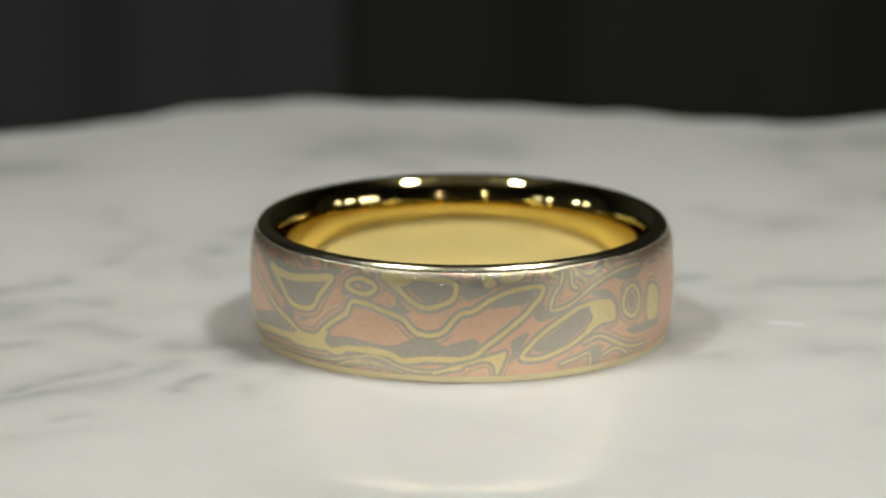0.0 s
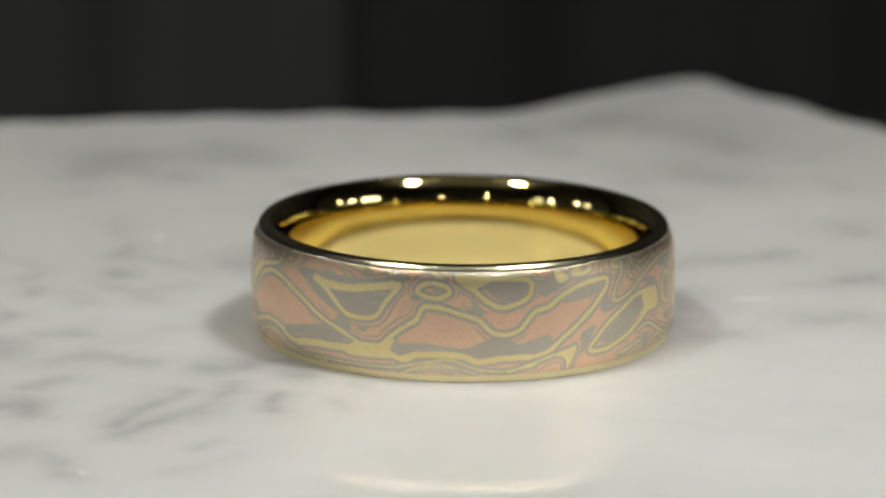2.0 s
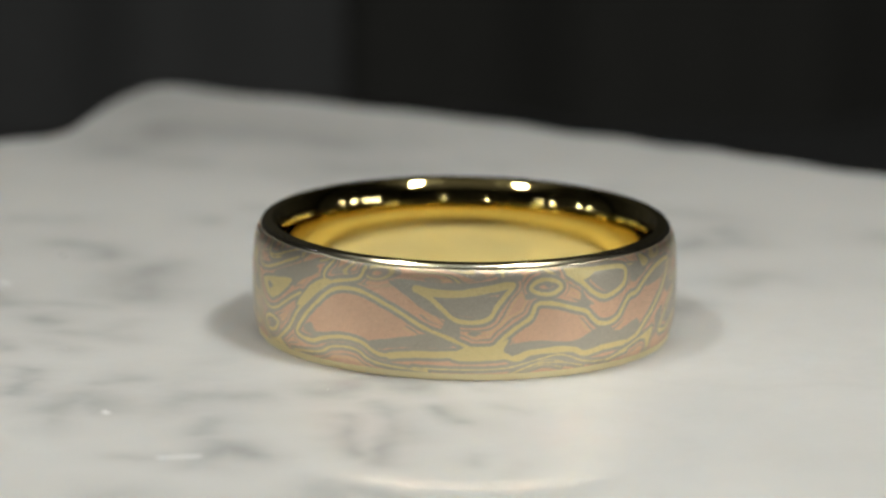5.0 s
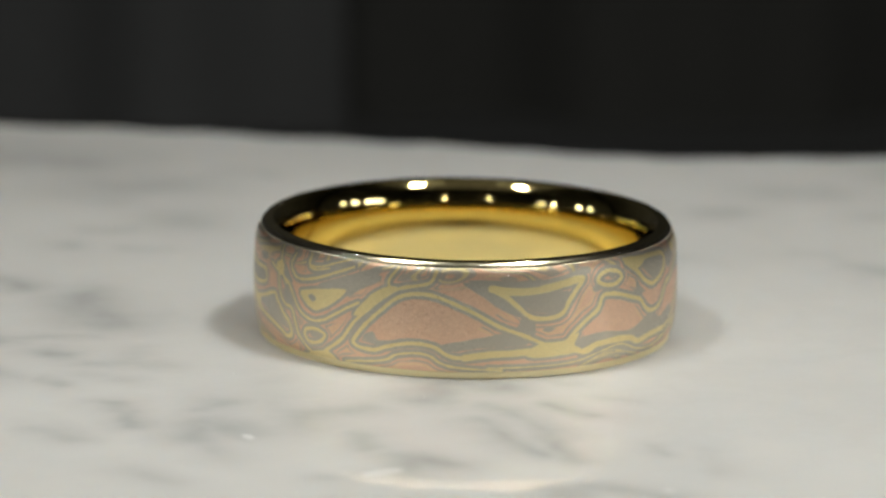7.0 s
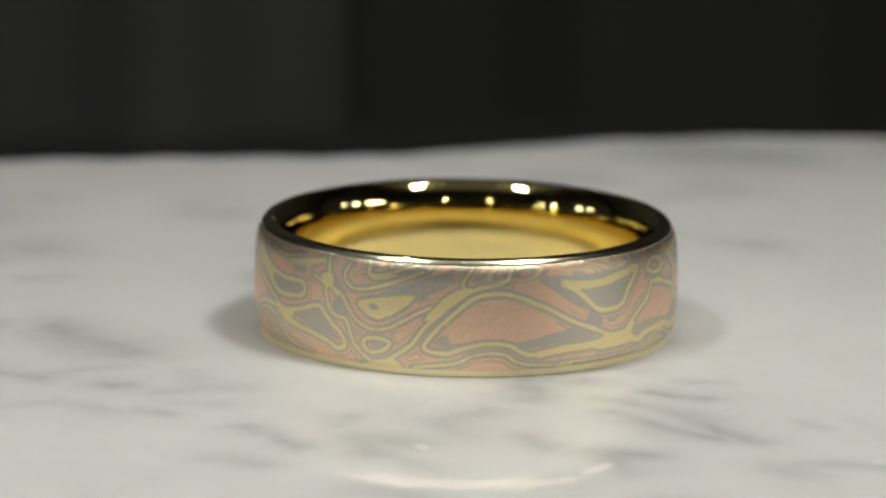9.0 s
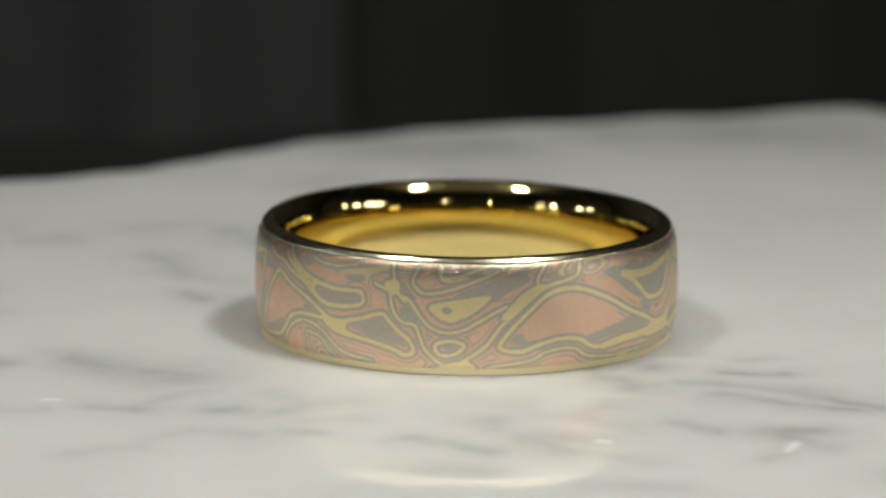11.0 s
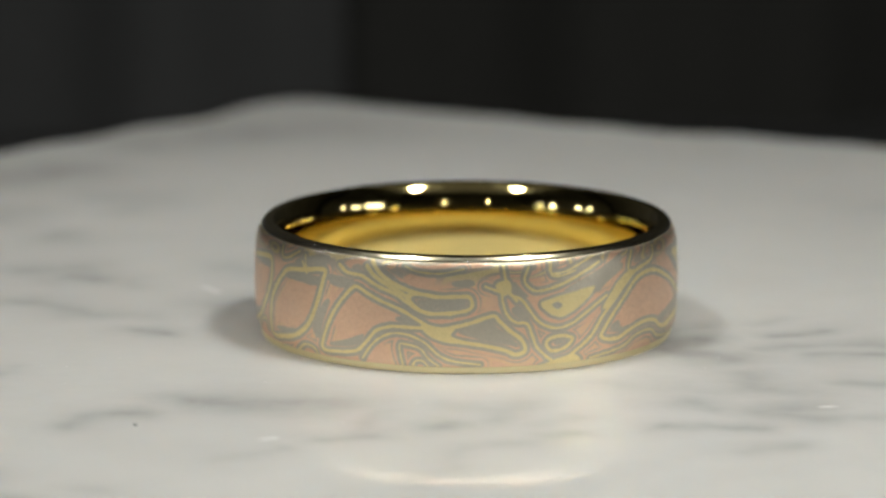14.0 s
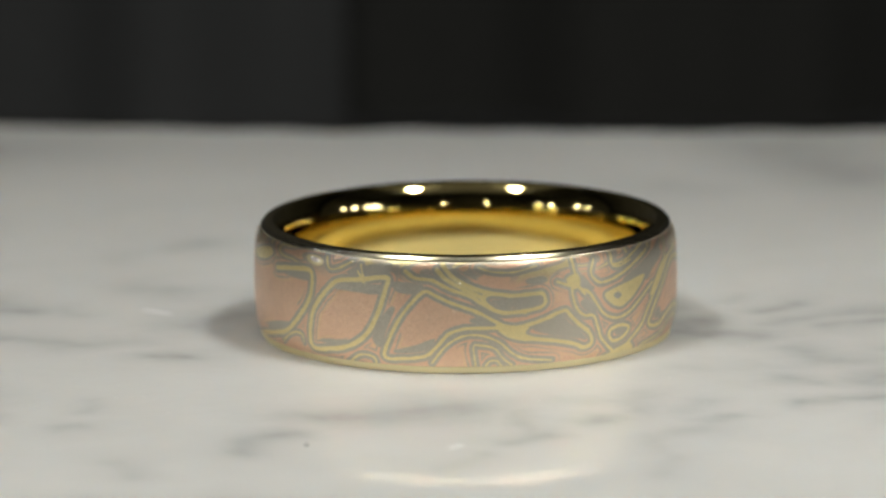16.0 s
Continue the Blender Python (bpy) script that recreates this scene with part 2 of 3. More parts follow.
def stone_drifts(x, y):
    """How dark the grey drifts in the stone are at x, y (mm): each has a half width, a depth and a line that it follows."""
    def ripple(a, b, c, d, e):
        return np.sin(a * x + b * y + c) * np.cos(d * x - e * y + 2 * c)

    wx = x + 0.38 * ripple(0.55, 0.72, 1.0, 0.31, 0.44) + 0.17 * ripple(1.3, -0.9, 2.2, 0.8, 1.4) + 0.07 * ripple(2.9, 2.1, 0.4, -1.9, 2.4)
    wy = y + 0.38 * ripple(-0.48, 0.61, 2.7, 0.52, 0.38) + 0.17 * ripple(0.9, 1.5, 0.8, -1.2, 0.7) + 0.07 * ripple(-2.3, 2.7, 1.9, 2.2, 1.6)
    cloud = 0.5 + 0.5 * ripple(0.8, 0.5, 0.6, -0.4, 0.9)
    dark = np.zeros(x.shape)

    def drift(half, depth, *line):
        p = np.array(line)
        lo, hi = p.min(0) - 4 * half - 4, p.max(0) + 4 * half + 4
        m = (wx > lo[0]) & (wx < hi[0]) & (wy > lo[1]) & (wy < hi[1])
        d = line_distance(wx[m], wy[m], line)
        core = np.exp(-(d / (0.6 * half)) ** 2) * (0.25 + 0.75 * cloud[m])
        halo = np.exp(-(d / (1.4 * half)) ** 2)
        haze = np.exp(-(d / (half + 2.4)) ** 2)
        dark[m] = np.maximum(dark[m], DRIFT_DEPTH * depth * (0.42 * halo + 0.42 * core + 0.22 * haze))

    drift(0.84, 0.40, (-13.8, -6.4), (-14.6, -7.5), (-17.7, -11.3), (-20.9, -12.9), (-22.4, -14.1))
    drift(1.6, 0.50, (-13.8, -3.5), (-11.3, -3.1), (-10.6, -5.6))
    drift(1.7, 0.45, (-1.0, 20.9), (-3.5, 19.4), (-5.9, 16.8))
    drift(1.7, 0.28, (-21.7, 0.3), (-19.1, 1.2), (-16.9, -1.3))
    drift(0.84, 0.40, (-17.4, -7.2), (-19.8, -10.0), (-22.2, -12.3))
    drift(0.75, 0.35, (-12.9, -9.2), (-14.0, -12.1))
    drift(1.4, 0.35, (-25.8, 4.1), (-23.2, 4.9), (-23.4, 2.3))
    drift(1.4, 0.35, (10.3, -1.8), (12.4, 0.5), (13.4, 4.0))
    drift(1.1, 0.30, (-20.6, 5.7), (-18.6, 5.6))
    drift(0.75, 0.40, (12.3, 11.1), (11.0, 10.6))
    drift(0.84, 0.25, (-7.8, -6.8), (-8.8, -9.0))
    drift(0.83, 0.30, (-11.2, 22.5), (-12.2, 20.0))
    drift(1.1, 0.20, (-16.8, 13.6), (-16.7, 11.1))
    drift(1.4, 0.40, (18.1, -3.7), (19.6, -3.7))
    drift(0.75, 0.30, (-0.0, 24.9), (-0.8, 24.0))
    drift(1.2, 0.25, (10.6, -3.0), (11.1, -5.6), (12.9, -5.0))
    drift(0.75, 0.35, (-21.2, 9.9), (-24.6, 7.2))
    drift(0.94, 0.40, (-0.4, 29.0), (0.0, 26.2), (-0.6, 24.2))
    drift(0.92, 0.30, (-22.0, -3.3), (-23.9, -4.4))
    drift(0.75, 0.40, (-13.2, 17.1), (-13.1, 16.0))
    drift(1.7, 0.15, (-12.3, 5.4), (-16.7, 3.1), (-21.0, 0.8))
    drift(1.1, 0.20, (-18.1, 21.8), (-17.4, 19.2), (-18.8, 15.9))
    drift(1.1, 0.25, (-14.6, 14.2), (-13.3, 11.1))
    drift(0.86, 0.30, (14.2, 8.1), (17.3, 10.0), (20.3, 9.4), (22.1, 10.0))
    drift(0.75, 0.20, (-10.5, -11.3), (-10.4, -12.8))
    drift(0.86, 0.40, (24.4, 3.8), (22.7, 3.2))
    drift(0.75, 0.20, (20.4, 3.4), (21.5, 2.3))
    drift(1.2, 0.35, (-28.0, -8.3), (-25.0, -6.8), (-25.4, -9.1))
    drift(0.75, 0.25, (-20.0, -17.4), (-17.9, -16.4))
    drift(0.8, 0.20, (-10.1, 28.4), (-10.7, 25.2))
    drift(1.1, 0.25, (-27.0, 11.4), (-28.0, 9.0))
    drift(0.75, 0.20, (-13.5, 12.2), (-10.7, 13.3))
    drift(0.98, 0.15, (-21.8, -20.9), (-18.0, -18.9))
    drift(0.75, 0.30, (9.9, 27.1), (9.0, 26.6))
    drift(1.1, 0.30, (27.4, 4.2), (25.8, 1.6), (23.7, 2.7))
    drift(0.75, 0.30, (-18.5, 14.9), (-19.1, 13.5))
    drift(1.2, 0.25, (-28.6, -15.9), (-26.1, -14.6))
    drift(0.96, 0.20, (-11.6, 20.9), (-9.2, 16.1))
    drift(0.94, 0.30, (-26.2, -15.9), (-26.4, -19.7))
    drift(1.1, 0.20, (-19.0, 22.4), (-20.0, 25.8))
    drift(0.77, 0.20, (23.8, 5.5), (25.9, 5.1))
    drift(1.1, 0.20, (-26.9, 2.9), (-28.7, 1.2))
    drift(0.84, 0.15, (24.1, -9.9), (24.2, -12.8))
    drift(0.96, 0.35, (22.7, -14.4), (21.5, -16.2))
    drift(0.75, 0.25, (-29.8, -4.5), (-28.4, -6.1))
    drift(1.2, 0.30, (28.0, 15.3), (28.1, 13.6))
    drift(1.3, 0.20, (-32.0, 4.3), (-33.6, 1.7))
    drift(1.4, 0.20, (-35.0, -9.1), (-33.2, -9.3))
    drift(0.75, 0.20, (10.0, 23.3), (11.1, 21.4))
    drift(0.99, 0.20, (29.0, 9.7), (29.9, 5.6))
    drift(3.8, 0.35, (1.4, -55.6), (-3.5, -49.2), (-5.3, -47.9))
    drift(2, 0.25, (17.2, 23.4), (19.2, 24.1))
    drift(0.88, 0.20, (13.7, 27.0), (14.6, 25.4))
    drift(1.1, 0.25, (32.3, -2.5), (33.1, -3.9))
    drift(0.87, 0.20, (2.8, 34.2), (4.4, 32.2))
    drift(2, 0.30, (39.4, -4.2), (40.0, -6.7))
    drift(2.7, 0.40, (-5.8, 44.1), (-1.5, 43.5), (0.9, 43.6))
    drift(1.8, 0.20, (38.9, -13.2), (36.8, -15.3))
    drift(1.6, 0.20, (21.8, 32.7), (21.2, 29.0))
    drift(1.6, 0.20, (35.5, -11.3), (35.7, -13.9))
    drift(1.2, 0.20, (31.5, 26.2), (31.6, 24.3))
    drift(1.5, 0.15, (29.8, 16.3), (31.9, 15.7))
    drift(3.3, 0.30, (27.6, 43.6), (29.6, 40.1), (30.2, 35.8))
    drift(1.9, 0.30, (0.2, 41.6), (2.7, 40.7))
    drift(2.7, 0.35, (47.5, -12.3), (46.9, -15.6), (47.5, -18.4))
    drift(0.75, 0.20, (-7.9, 37.0), (-10.4, 36.2))
    drift(3.9, 0.30, (48.9, -28.7), (47.9, -34.0), (45.1, -38.5))
    drift(2.2, 0.15, (3.3, -41.0), (0.5, -41.0))
    drift(3, 0.25, (24.6, 31.3), (25.9, 27.8))
    drift(1.9, 0.30, (-8.6, 40.3), (-5.9, 41.0), (-3.9, 38.8))
    drift(1.8, 0.35, (-26.8, 36.4), (-24.2, 37.1))
    drift(2.4, 0.40, (19.7, 43.4), (25.1, 45.1), (26.6, 46.3))
    drift(1.6, 0.20, (18.3, 39.8), (20.0, 37.6))
    drift(1.6, 0.15, (31.7, 33.9), (33.3, 32.5))
    drift(1.7, 0.20, (29.1, 51.7), (32.1, 51.7))
    return np.minimum(dark, 0.9)


DRIFT_DEPTH = 1.08


def build_slab():
    turns = np.arange(0, 360, 0.4)
    rim = slab_outline(turns)
    rim = np.convolve(np.concatenate([rim[-3:], rim, rim[:3]]), np.ones(5) / 5, "same")[3:-3]
    rim = rim - 0.6 + 0.25 * np.sin(turns * 0.9) + 0.15 * np.sin(np.radians(turns) * 37 + 1)
    share = np.concatenate([np.linspace(0.002, 0.9, 190) , np.linspace(0.905, 0.985, 16)])
    pts = []
    c, s = np.cos(np.radians(turns)), np.sin(np.radians(turns))
    for f in share:
        pts.append(np.stack([c * rim * f, s * rim * f, 0 * c], -1))
    for inset, drop in ((0.6, 0.05), (0.3, 0.18), (0.1, 0.4), (0, 0.8), (0.2, 3), (0.0, 6), (0.3, 9), (0.5, 11.2), (1.2, 12), (25, 12), (45, 12)):
        rr = rim - inset
        pts.append(np.stack([c * rr, s * rr, 0 * c - drop], -1))
    P = np.stack(pts, 1)
    me = grid_mesh("marble_slab", P * MM, MARBLE)
    me.flip_normals()
    bm = bmesh.new()
    bm.from_mesh(me)
    bmesh.ops.holes_fill(bm, edges=[e for e in bm.edges if e.is_boundary])
    bmesh.ops.recalc_face_normals(bm, faces=bm.faces)
    bm.to_mesh(me)
    bm.free()
    x, y = P[..., 0], P[..., 1]
    store(me, "vein", stone_drifts(x, y))
    scratch_glints = (((15.8, 1.6), (17.3, 1.1)), ((-28.6, -5.9), (-27.2, -7.0)), ((-25.7, -19.5), (-25.6, -19.5)), ((-8.9, 24.3), (-9.1, 23.7)), ((-24.3, 1.8), (-24.6, 1.4)))
    glint = np.zeros(x.shape)
    for line in scratch_glints:
        glint = np.maximum(glint, np.clip(1.6 - line_distance(x, y, line) / 0.17, 0, 1))
    store(me, "glint", glint)
    return tagged(new("marble_slab", me), "white marble slab with grey veins and a broken edge", "stone slab")


slab = build_slab()


# ---- ring ----
OUT, HIGH = 10.75, 5.81


def band_radius(z):
    """The satin face: nearly flat in the middle, rolled over at both edges."""
    u = abs(2 * z / HIGH - 1)
    return OUT - 0.19 * u ** 2 - 0.46 * u ** 9


def build_ring():
    ring = tagged(new("ring"), "gold ring with satin layered rose, grey and yellow metal band", "ring")
    # the patterned band
    cols, lines = 1240, 112
    a = np.linspace(-360, 0, cols, endpoint=False)
    z = np.linspace(0.34, HIGH - 0.27, lines)
    A, Z = np.meshgrid(a, z, indexing="ij")
    bulge = band_radius(Z)
    P = np.stack([bulge * np.cos(np.radians(A)), bulge * np.sin(np.radians(A)), Z], -1)
    me = grid_mesh("patterned_band", P * MM, PATTERN)
    gold, grey, sun = pattern_fields(A, Z)
    store(me, "gold_distance", gold)
    store(me, "grey_fill", grey)
    store(me, "gold_fill", sun)
    store(me, "calm", calm_fields(A, Z))
    part("patterned_band", me, ring, "satin band of layered rose, grey and yellow metal")
    # the polished liner with both rims
    def bevel(tall, wide, inset=0.0):
        start = band_radius(HIGH - max(tall, 0.27)) - 0.004 - inset
        arc = [radians(10 * k) for k in range(10)]
        return [(start, HIGH - tall - 0.03)] + [(start - wide + wide * math.cos(v), HIGH - tall + tall * math.sin(v)) for v in arc]

    prof = bevel(0.035, 0.05, 0.19) + [(9.80, HIGH), (9.72, HIGH - 0.01)]
    for k in range(41):
        u = 1 - 2 * k / 40
        prof.append((9.08 + 0.09 * abs(u) ** 2 + 0.51 * abs(u) ** 6, HIGH / 2 + u * (HIGH / 2 - 0.045)))
    prof.append((9.80, 0.0))
    prof = np.array(prof)
    foot = np.array([(r, HIGH - h) for r, h in bevel(0.34, 0.09, -0.004)[1:] + [(9.795, HIGH)]])
    b = np.radians(np.arange(0, 360, 1.0))
    P = np.stack([np.outer(np.cos(b), prof[:, 0]), np.outer(np.sin(b), prof[:, 0]), np.tile(prof[:, 1], (len(b), 1))], -1)
    me = grid_mesh("liner", P * MM, GOLD)
    # the satin chamfer between band and rim
    start = band_radius(HIGH - 0.27)
    slopes = (6, 14, 22, 28, 32, 36, 38, 40, 41, 42, 43, 44, 46, 50, 58, 68, 80)
    face = [(start, HIGH - 0.27)]
    for v in slopes:
        r, h = face[-1]
        face.append((r - 0.0205 * math.sin(radians(v)), h + 0.0205 * math.cos(radians(v))))
    face = np.array([(start - 0.01, HIGH - 0.30)] + face + [(face[-1][0] - 0.1, face[-1][1] + 0.004)])
    Q = np.stack([np.outer(np.cos(b), face[:, 0]), np.outer(np.sin(b), face[:, 0]), np.tile(face[:, 1], (len(b), 1))], -1)
    part("edge_bead", grid_mesh("edge_bead", Q * MM, SATIN_GOLD), ring, "brushed pale gold bead along the rim")
    F = np.stack([np.outer(np.cos(b), foot[:, 0]), np.outer(np.sin(b), foot[:, 0]), np.tile(foot[:, 1], (len(b), 1))], -1)
    me_foot = grid_mesh("lower_rim", F * MM, FOOT_GOLD)
    me_foot.flip_normals()
    part("lower_rim", me_foot, ring, "satin yellow gold lower rim")
    part("liner", me, ring, "polished yellow gold liner with rounded rims")
    return ring


CALM = ((-117, 2.6, 9, 1.1), (-85, 3.2, 9, 1.1), (-99, 3.1, 5, 0.8), (-176, 2.7, 10, 1.2), (-161, 3.3, 8, 0.8), (-118, 2.5, 9, 1.1), (-73, 2.6, 7, 1.1), (-174, 2.6, 13, 1.2), (-156, 4.3, 10, 0.8), (-259, 2.7, 8, 1.2), (-172, 2.6, 9, 1.2), (-156, 3.9, 6, 0.8), (-236, 5.0, 9, 0.5), (-277, 2.7, 9, 1.3), (-258, 2.9, 10, 1.2), (-237, 4.8, 8, 0.5), (-307, 2.5, 7, 1.1))


def calm_fields(A, Z):
    """Below zero inside the broad plain islands of rose metal (degrees, mm)."""
    field = np.full(A.shape, 3.0)
    for a, z, wide, tall in CALM:
        field = np.minimum(field, np.hypot((A - a) / wide, (Z - z) / tall) - 1)
    return field


def pattern_fields(A, Z):
    """Distances (mm) to the yellow lines, the grey islands and the yellow islands, drawn on the unrolled band (degrees, mm)."""
    reach = OUT * math.pi / 180
    X = A * reach
    lines, greys, yellows, dots = (np.full(A.shape, 3.0) for _ in range(4))

    def near(pts, closed):
        p = smooth_line([(x * reach, y) for x, y in pts], closed, 6)
        lo, hi = p.min(0) - 0.8, p.max(0) + 0.8
        mask = (X > lo[0]) & (X < hi[0]) & (Z > lo[1]) & (Z < hi[1])
        d = line_distance(X[mask], Z[mask], p)
        return p, mask, d

    def line(half, pts, closed=False):
        p, mask, d = near(pts, closed)
        lines[mask] = np.minimum(lines[mask], d - half)

    def island(field, pts):
        p, mask, d = near(pts, True)
        d = np.where(inside(X[mask], Z[mask], p), -d, d)
        field[mask] = np.minimum(field[mask], d)

    def grey(pts):
        island(greys, pts)

    def yellow(pts):
        island(yellows, pts)

    def dot(pts):
        island(dots, pts)

    line(0.12, [(-131, 1.76), (-126.6, 2.62), (-122.3, 3.15), (-120.7, 3.75), (-118.3, 3.86), (-114.3, 3.73), (-109.6, 3.46), (-105.8, 3.22), (-104, 2.87), (-101.4, 2.52), (-97.7, 2.48), (-94.7, 2.69), (-92.5, 3.2), (-90.3, 3.59), (-87.4, 3.69), (-83.6, 4.13), (-78.9, 4.55), (-73.3, 4.75), (-68.4, 4.74), (-68.9, 4.29), (-71.2, 3.83), (-73.6, 3.36), (-78.3, 2.67), (-82.8, 2.05), (-86.5, 1.5), (-91.7, 1.25), (-99.2, 1.24), (-106, 1.1), (-110.5, 1.4), (-114.4, 1.52), (-120.9, 1.41), (-126.3, 1.07)], True)
    line(0.16, [(-91.7, 1.25), (-99.2, 1.24), (-106, 1.1), (-110.5, 1.4), (-120.9, 1.41), (-126.2, 1.16)])
    grey([(-130.5, 1.6), (-125.9, 1.91), (-119.1, 1.98), (-109.7, 1.8), (-102.1, 2.31), (-98.4, 2.33), (-94.7, 1.96), (-87.3, 2.32), (-85.8, 1.87), (-90.2, 1.46), (-99.2, 1.45), (-106.7, 1.33), (-112.8, 1.72), (-120.8, 1.68), (-127.1, 1.29)])
    grey([(-82.9, 3.85), (-78.2, 4.35), (-71, 4.52), (-71.9, 4.12), (-76.7, 3.89)])
    line(0.13, [(-153, 4.58), (-148.9, 4.16), (-145.7, 3.66), (-142.1, 3.12), (-137.3, 3), (-133.2, 3.2), (-131.2, 3.79), (-128.8, 4.35), (-127.1, 4.87), (-134.5, 4.57), (-142, 4.37), (-148.2, 4.42)], True)
    line(0.2, [(-152.7, 4.56), (-147.4, 4.41), (-141.2, 4.41), (-134.5, 4.6), (-128.3, 4.82)])
    grey([(-145.7, 4.07), (-138.9, 4.16), (-131.2, 4.29), (-133.6, 3.36), (-141.1, 3.35)])
    grey([(-159, 4.98), (-153.2, 4.99), (-145.2, 4.9), (-134.6, 5.01), (-125.6, 5.36), (-124.8, 5.03), (-133, 4.83), (-142.1, 4.64), (-149.8, 4.61), (-155.6, 4.67)])
    grey([(-145.7, 3.66), (-142.5, 3.14), (-141, 2.87), (-141, 2.1), (-143.3, 2.42), (-145.5, 2.58), (-144.8, 3.11)])
    line(0.12, [(-122.1, 4.62), (-120.3, 4.94), (-117.2, 5), (-114.2, 4.82), (-113.6, 4.54), (-116.3, 4.29), (-119.9, 4.36)], True)
    grey([(-118.5, 4.77), (-117.3, 4.87), (-115.9, 4.72), (-116.8, 4.59)])
    grey([(-139, 2.41), (-137.3, 2.57), (-135, 2.47), (-137, 2.31)])
    line(0.13, [(-111.3, 5.29), (-106.8, 4.66), (-103.7, 4.14), (-99.9, 3.83), (-96.2, 3.95), (-92.5, 4.31), (-91.8, 4.99), (-95.5, 5.21), (-103.8, 5.25)], True)
    yellow([(-112.3, 5.43), (-106.9, 5.33), (-103.1, 5.1), (-106.8, 4.8), (-109.6, 5.04)])
    grey([(-103.8, 4.96), (-94, 4.97), (-94.5, 4.31), (-98.5, 4.08), (-102.2, 4.42)])
    yellow([(-141.5, 1.57), (-138, 1.78), (-132.8, 1.82), (-128.1, 2.13), (-129.2, 1.54), (-126.8, 1.19), (-134.3, 1.04), (-142.6, 1.08)])
    line(0.11, [(-189.5, 1.82), (-186.2, 2.55), (-182.3, 3.25), (-177.8, 3.95), (-173.3, 4.22), (-168.1, 4.18), (-162.2, 3.79), (-156.2, 3.28), (-150.9, 2.72), (-146.2, 2.36), (-142.2, 2.05), (-137.9, 1.54), (-146.7, 1.37), (-152.9, 1.34), (-160.4, 1.1), (-164.1, 1.21), (-167.9, 1.63), (-173.9, 1.73), (-180, 1.5), (-183.9, 1.23), (-188.3, 1.26), (-190.4, 1.48)], True)
    line(0.19, [(-137.9, 1.42), (-146.7, 1.32), (-152.9, 1.28), (-159.6, 1.1)])
    grey([(-166.4, 1.67), (-160.5, 1.95), (-154.6, 2.16), (-148.6, 2.38), (-143.8, 2.04), (-142.9, 1.74), (-148.4, 1.63), (-156, 1.59), (-163.4, 1.39)])
    grey([(-187.4, 1.81), (-184.6, 2.15), (-183.1, 1.75), (-179.9, 1.77), (-183.9, 1.47)])
    line(0.07, [(-193.5, 0.4), (-184.9, 0.62), (-180.9, 0.78), (-177.7, 1.1), (-172.4, 1.25), (-168.6, 1.13), (-165.6, 0.76), (-160.3, 0.56), (-149.5, 0.42)])
    line(0.1, [(-199.6, 0.77), (-193.8, 1.57), (-190.2, 2.47), (-184.7, 3.43), (-180.1, 4.14), (-176.4, 4.47), (-171.9, 4.65), (-168.7, 4.86), (-167.4, 5.35)])
    yellow([(-190.2, 2.9), (-185.1, 3.98), (-180.5, 4.47), (-177.5, 4.43), (-182.4, 3.69), (-187, 2.97)])
    line(0.08, [(-179.9, 4.42), (-180.1, 4.83), (-177.8, 5.43)])
    grey([(-196.4, 3.74), (-189.8, 4.45), (-183.6, 4.97), (-182.7, 4.71), (-189.7, 4.03), (-194.6, 3.5)])
    yellow([(-209.1, 3.46), (-206.9, 3.65), (-201, 3.86), (-193.1, 4.06), (-194.2, 3.65), (-198, 3.12), (-202.5, 2.72), (-205.4, 2.81), (-207.7, 3.09)])
    dot([(-205.8, 3.35), (-204.3, 3.48), (-202.8, 3.29), (-204.3, 3.12)])
    grey([(-202.5, 4.01), (-198, 4.4), (-191, 4.83), (-190.2, 4.61), (-192.7, 4.08), (-198, 3.96)])
    line(0.08, [(-212.1, 5.28), (-213.4, 4.68), (-212.1, 4.28), (-209.9, 4.09), (-205.5, 4.21), (-201, 4.47), (-196.4, 4.8), (-190.8, 5.21)])
    line(0.06, [(-205.5, 5.45), (-205.8, 4.83), (-202.5, 4.77), (-198.7, 4.95)])
    line(0.08, [(-217.3, 3.98), (-214.3, 3.72), (-212.1, 3.17), (-209.8, 2.61), (-206.9, 2.27), (-203.2, 2.18), (-199.5, 2.37), (-195.8, 2.77), (-191.9, 3.19), (-188.8, 3.49)])
    line(0.1, [(-207.1, 1.55), (-205.4, 1.72), (-202.4, 1.75), (-199.7, 1.56), (-201.6, 1.16), (-205.3, 1.02), (-207.1, 1.26)], True)
    grey([(-205.3, 1.43), (-203.4, 1.58), (-202.1, 1.43), (-204.1, 1.29)])
    line(0.08, [(-219.6, 4.23), (-219.2, 3.55), (-218, 2.94), (-215.7, 2.59), (-212.8, 2.49), (-211.3, 1.89), (-210.1, 1.31), (-207.5, 0.82), (-205.2, 0.49)])
    grey([(-217, 3.28), (-215, 3.44), (-212.8, 3.03), (-211.9, 2.69), (-214.3, 2.74), (-216.3, 2.95)])
    yellow([(-206.7, 0.43), (-202.8, 0.66), (-198.9, 0.76), (-196.7, 0.27), (-208.2, 0.28)])
    yellow([(-221.2, 4.49), (-217.7, 4.71), (-217, 4.12), (-219.3, 3.96)])
    line(0.11, [(-244.3, 3.83), (-241.3, 4.01), (-236.1, 3.89), (-231.2, 3.92), (-228, 3.89), (-227.4, 3.45), (-229.5, 3.2), (-235.9, 3.06), (-239.3, 3.07), (-242, 3.32)], True)
    grey([(-242.1, 3.74), (-236, 3.67), (-229.5, 3.76), (-229.2, 3.43), (-236, 3.28), (-239.7, 3.32)])
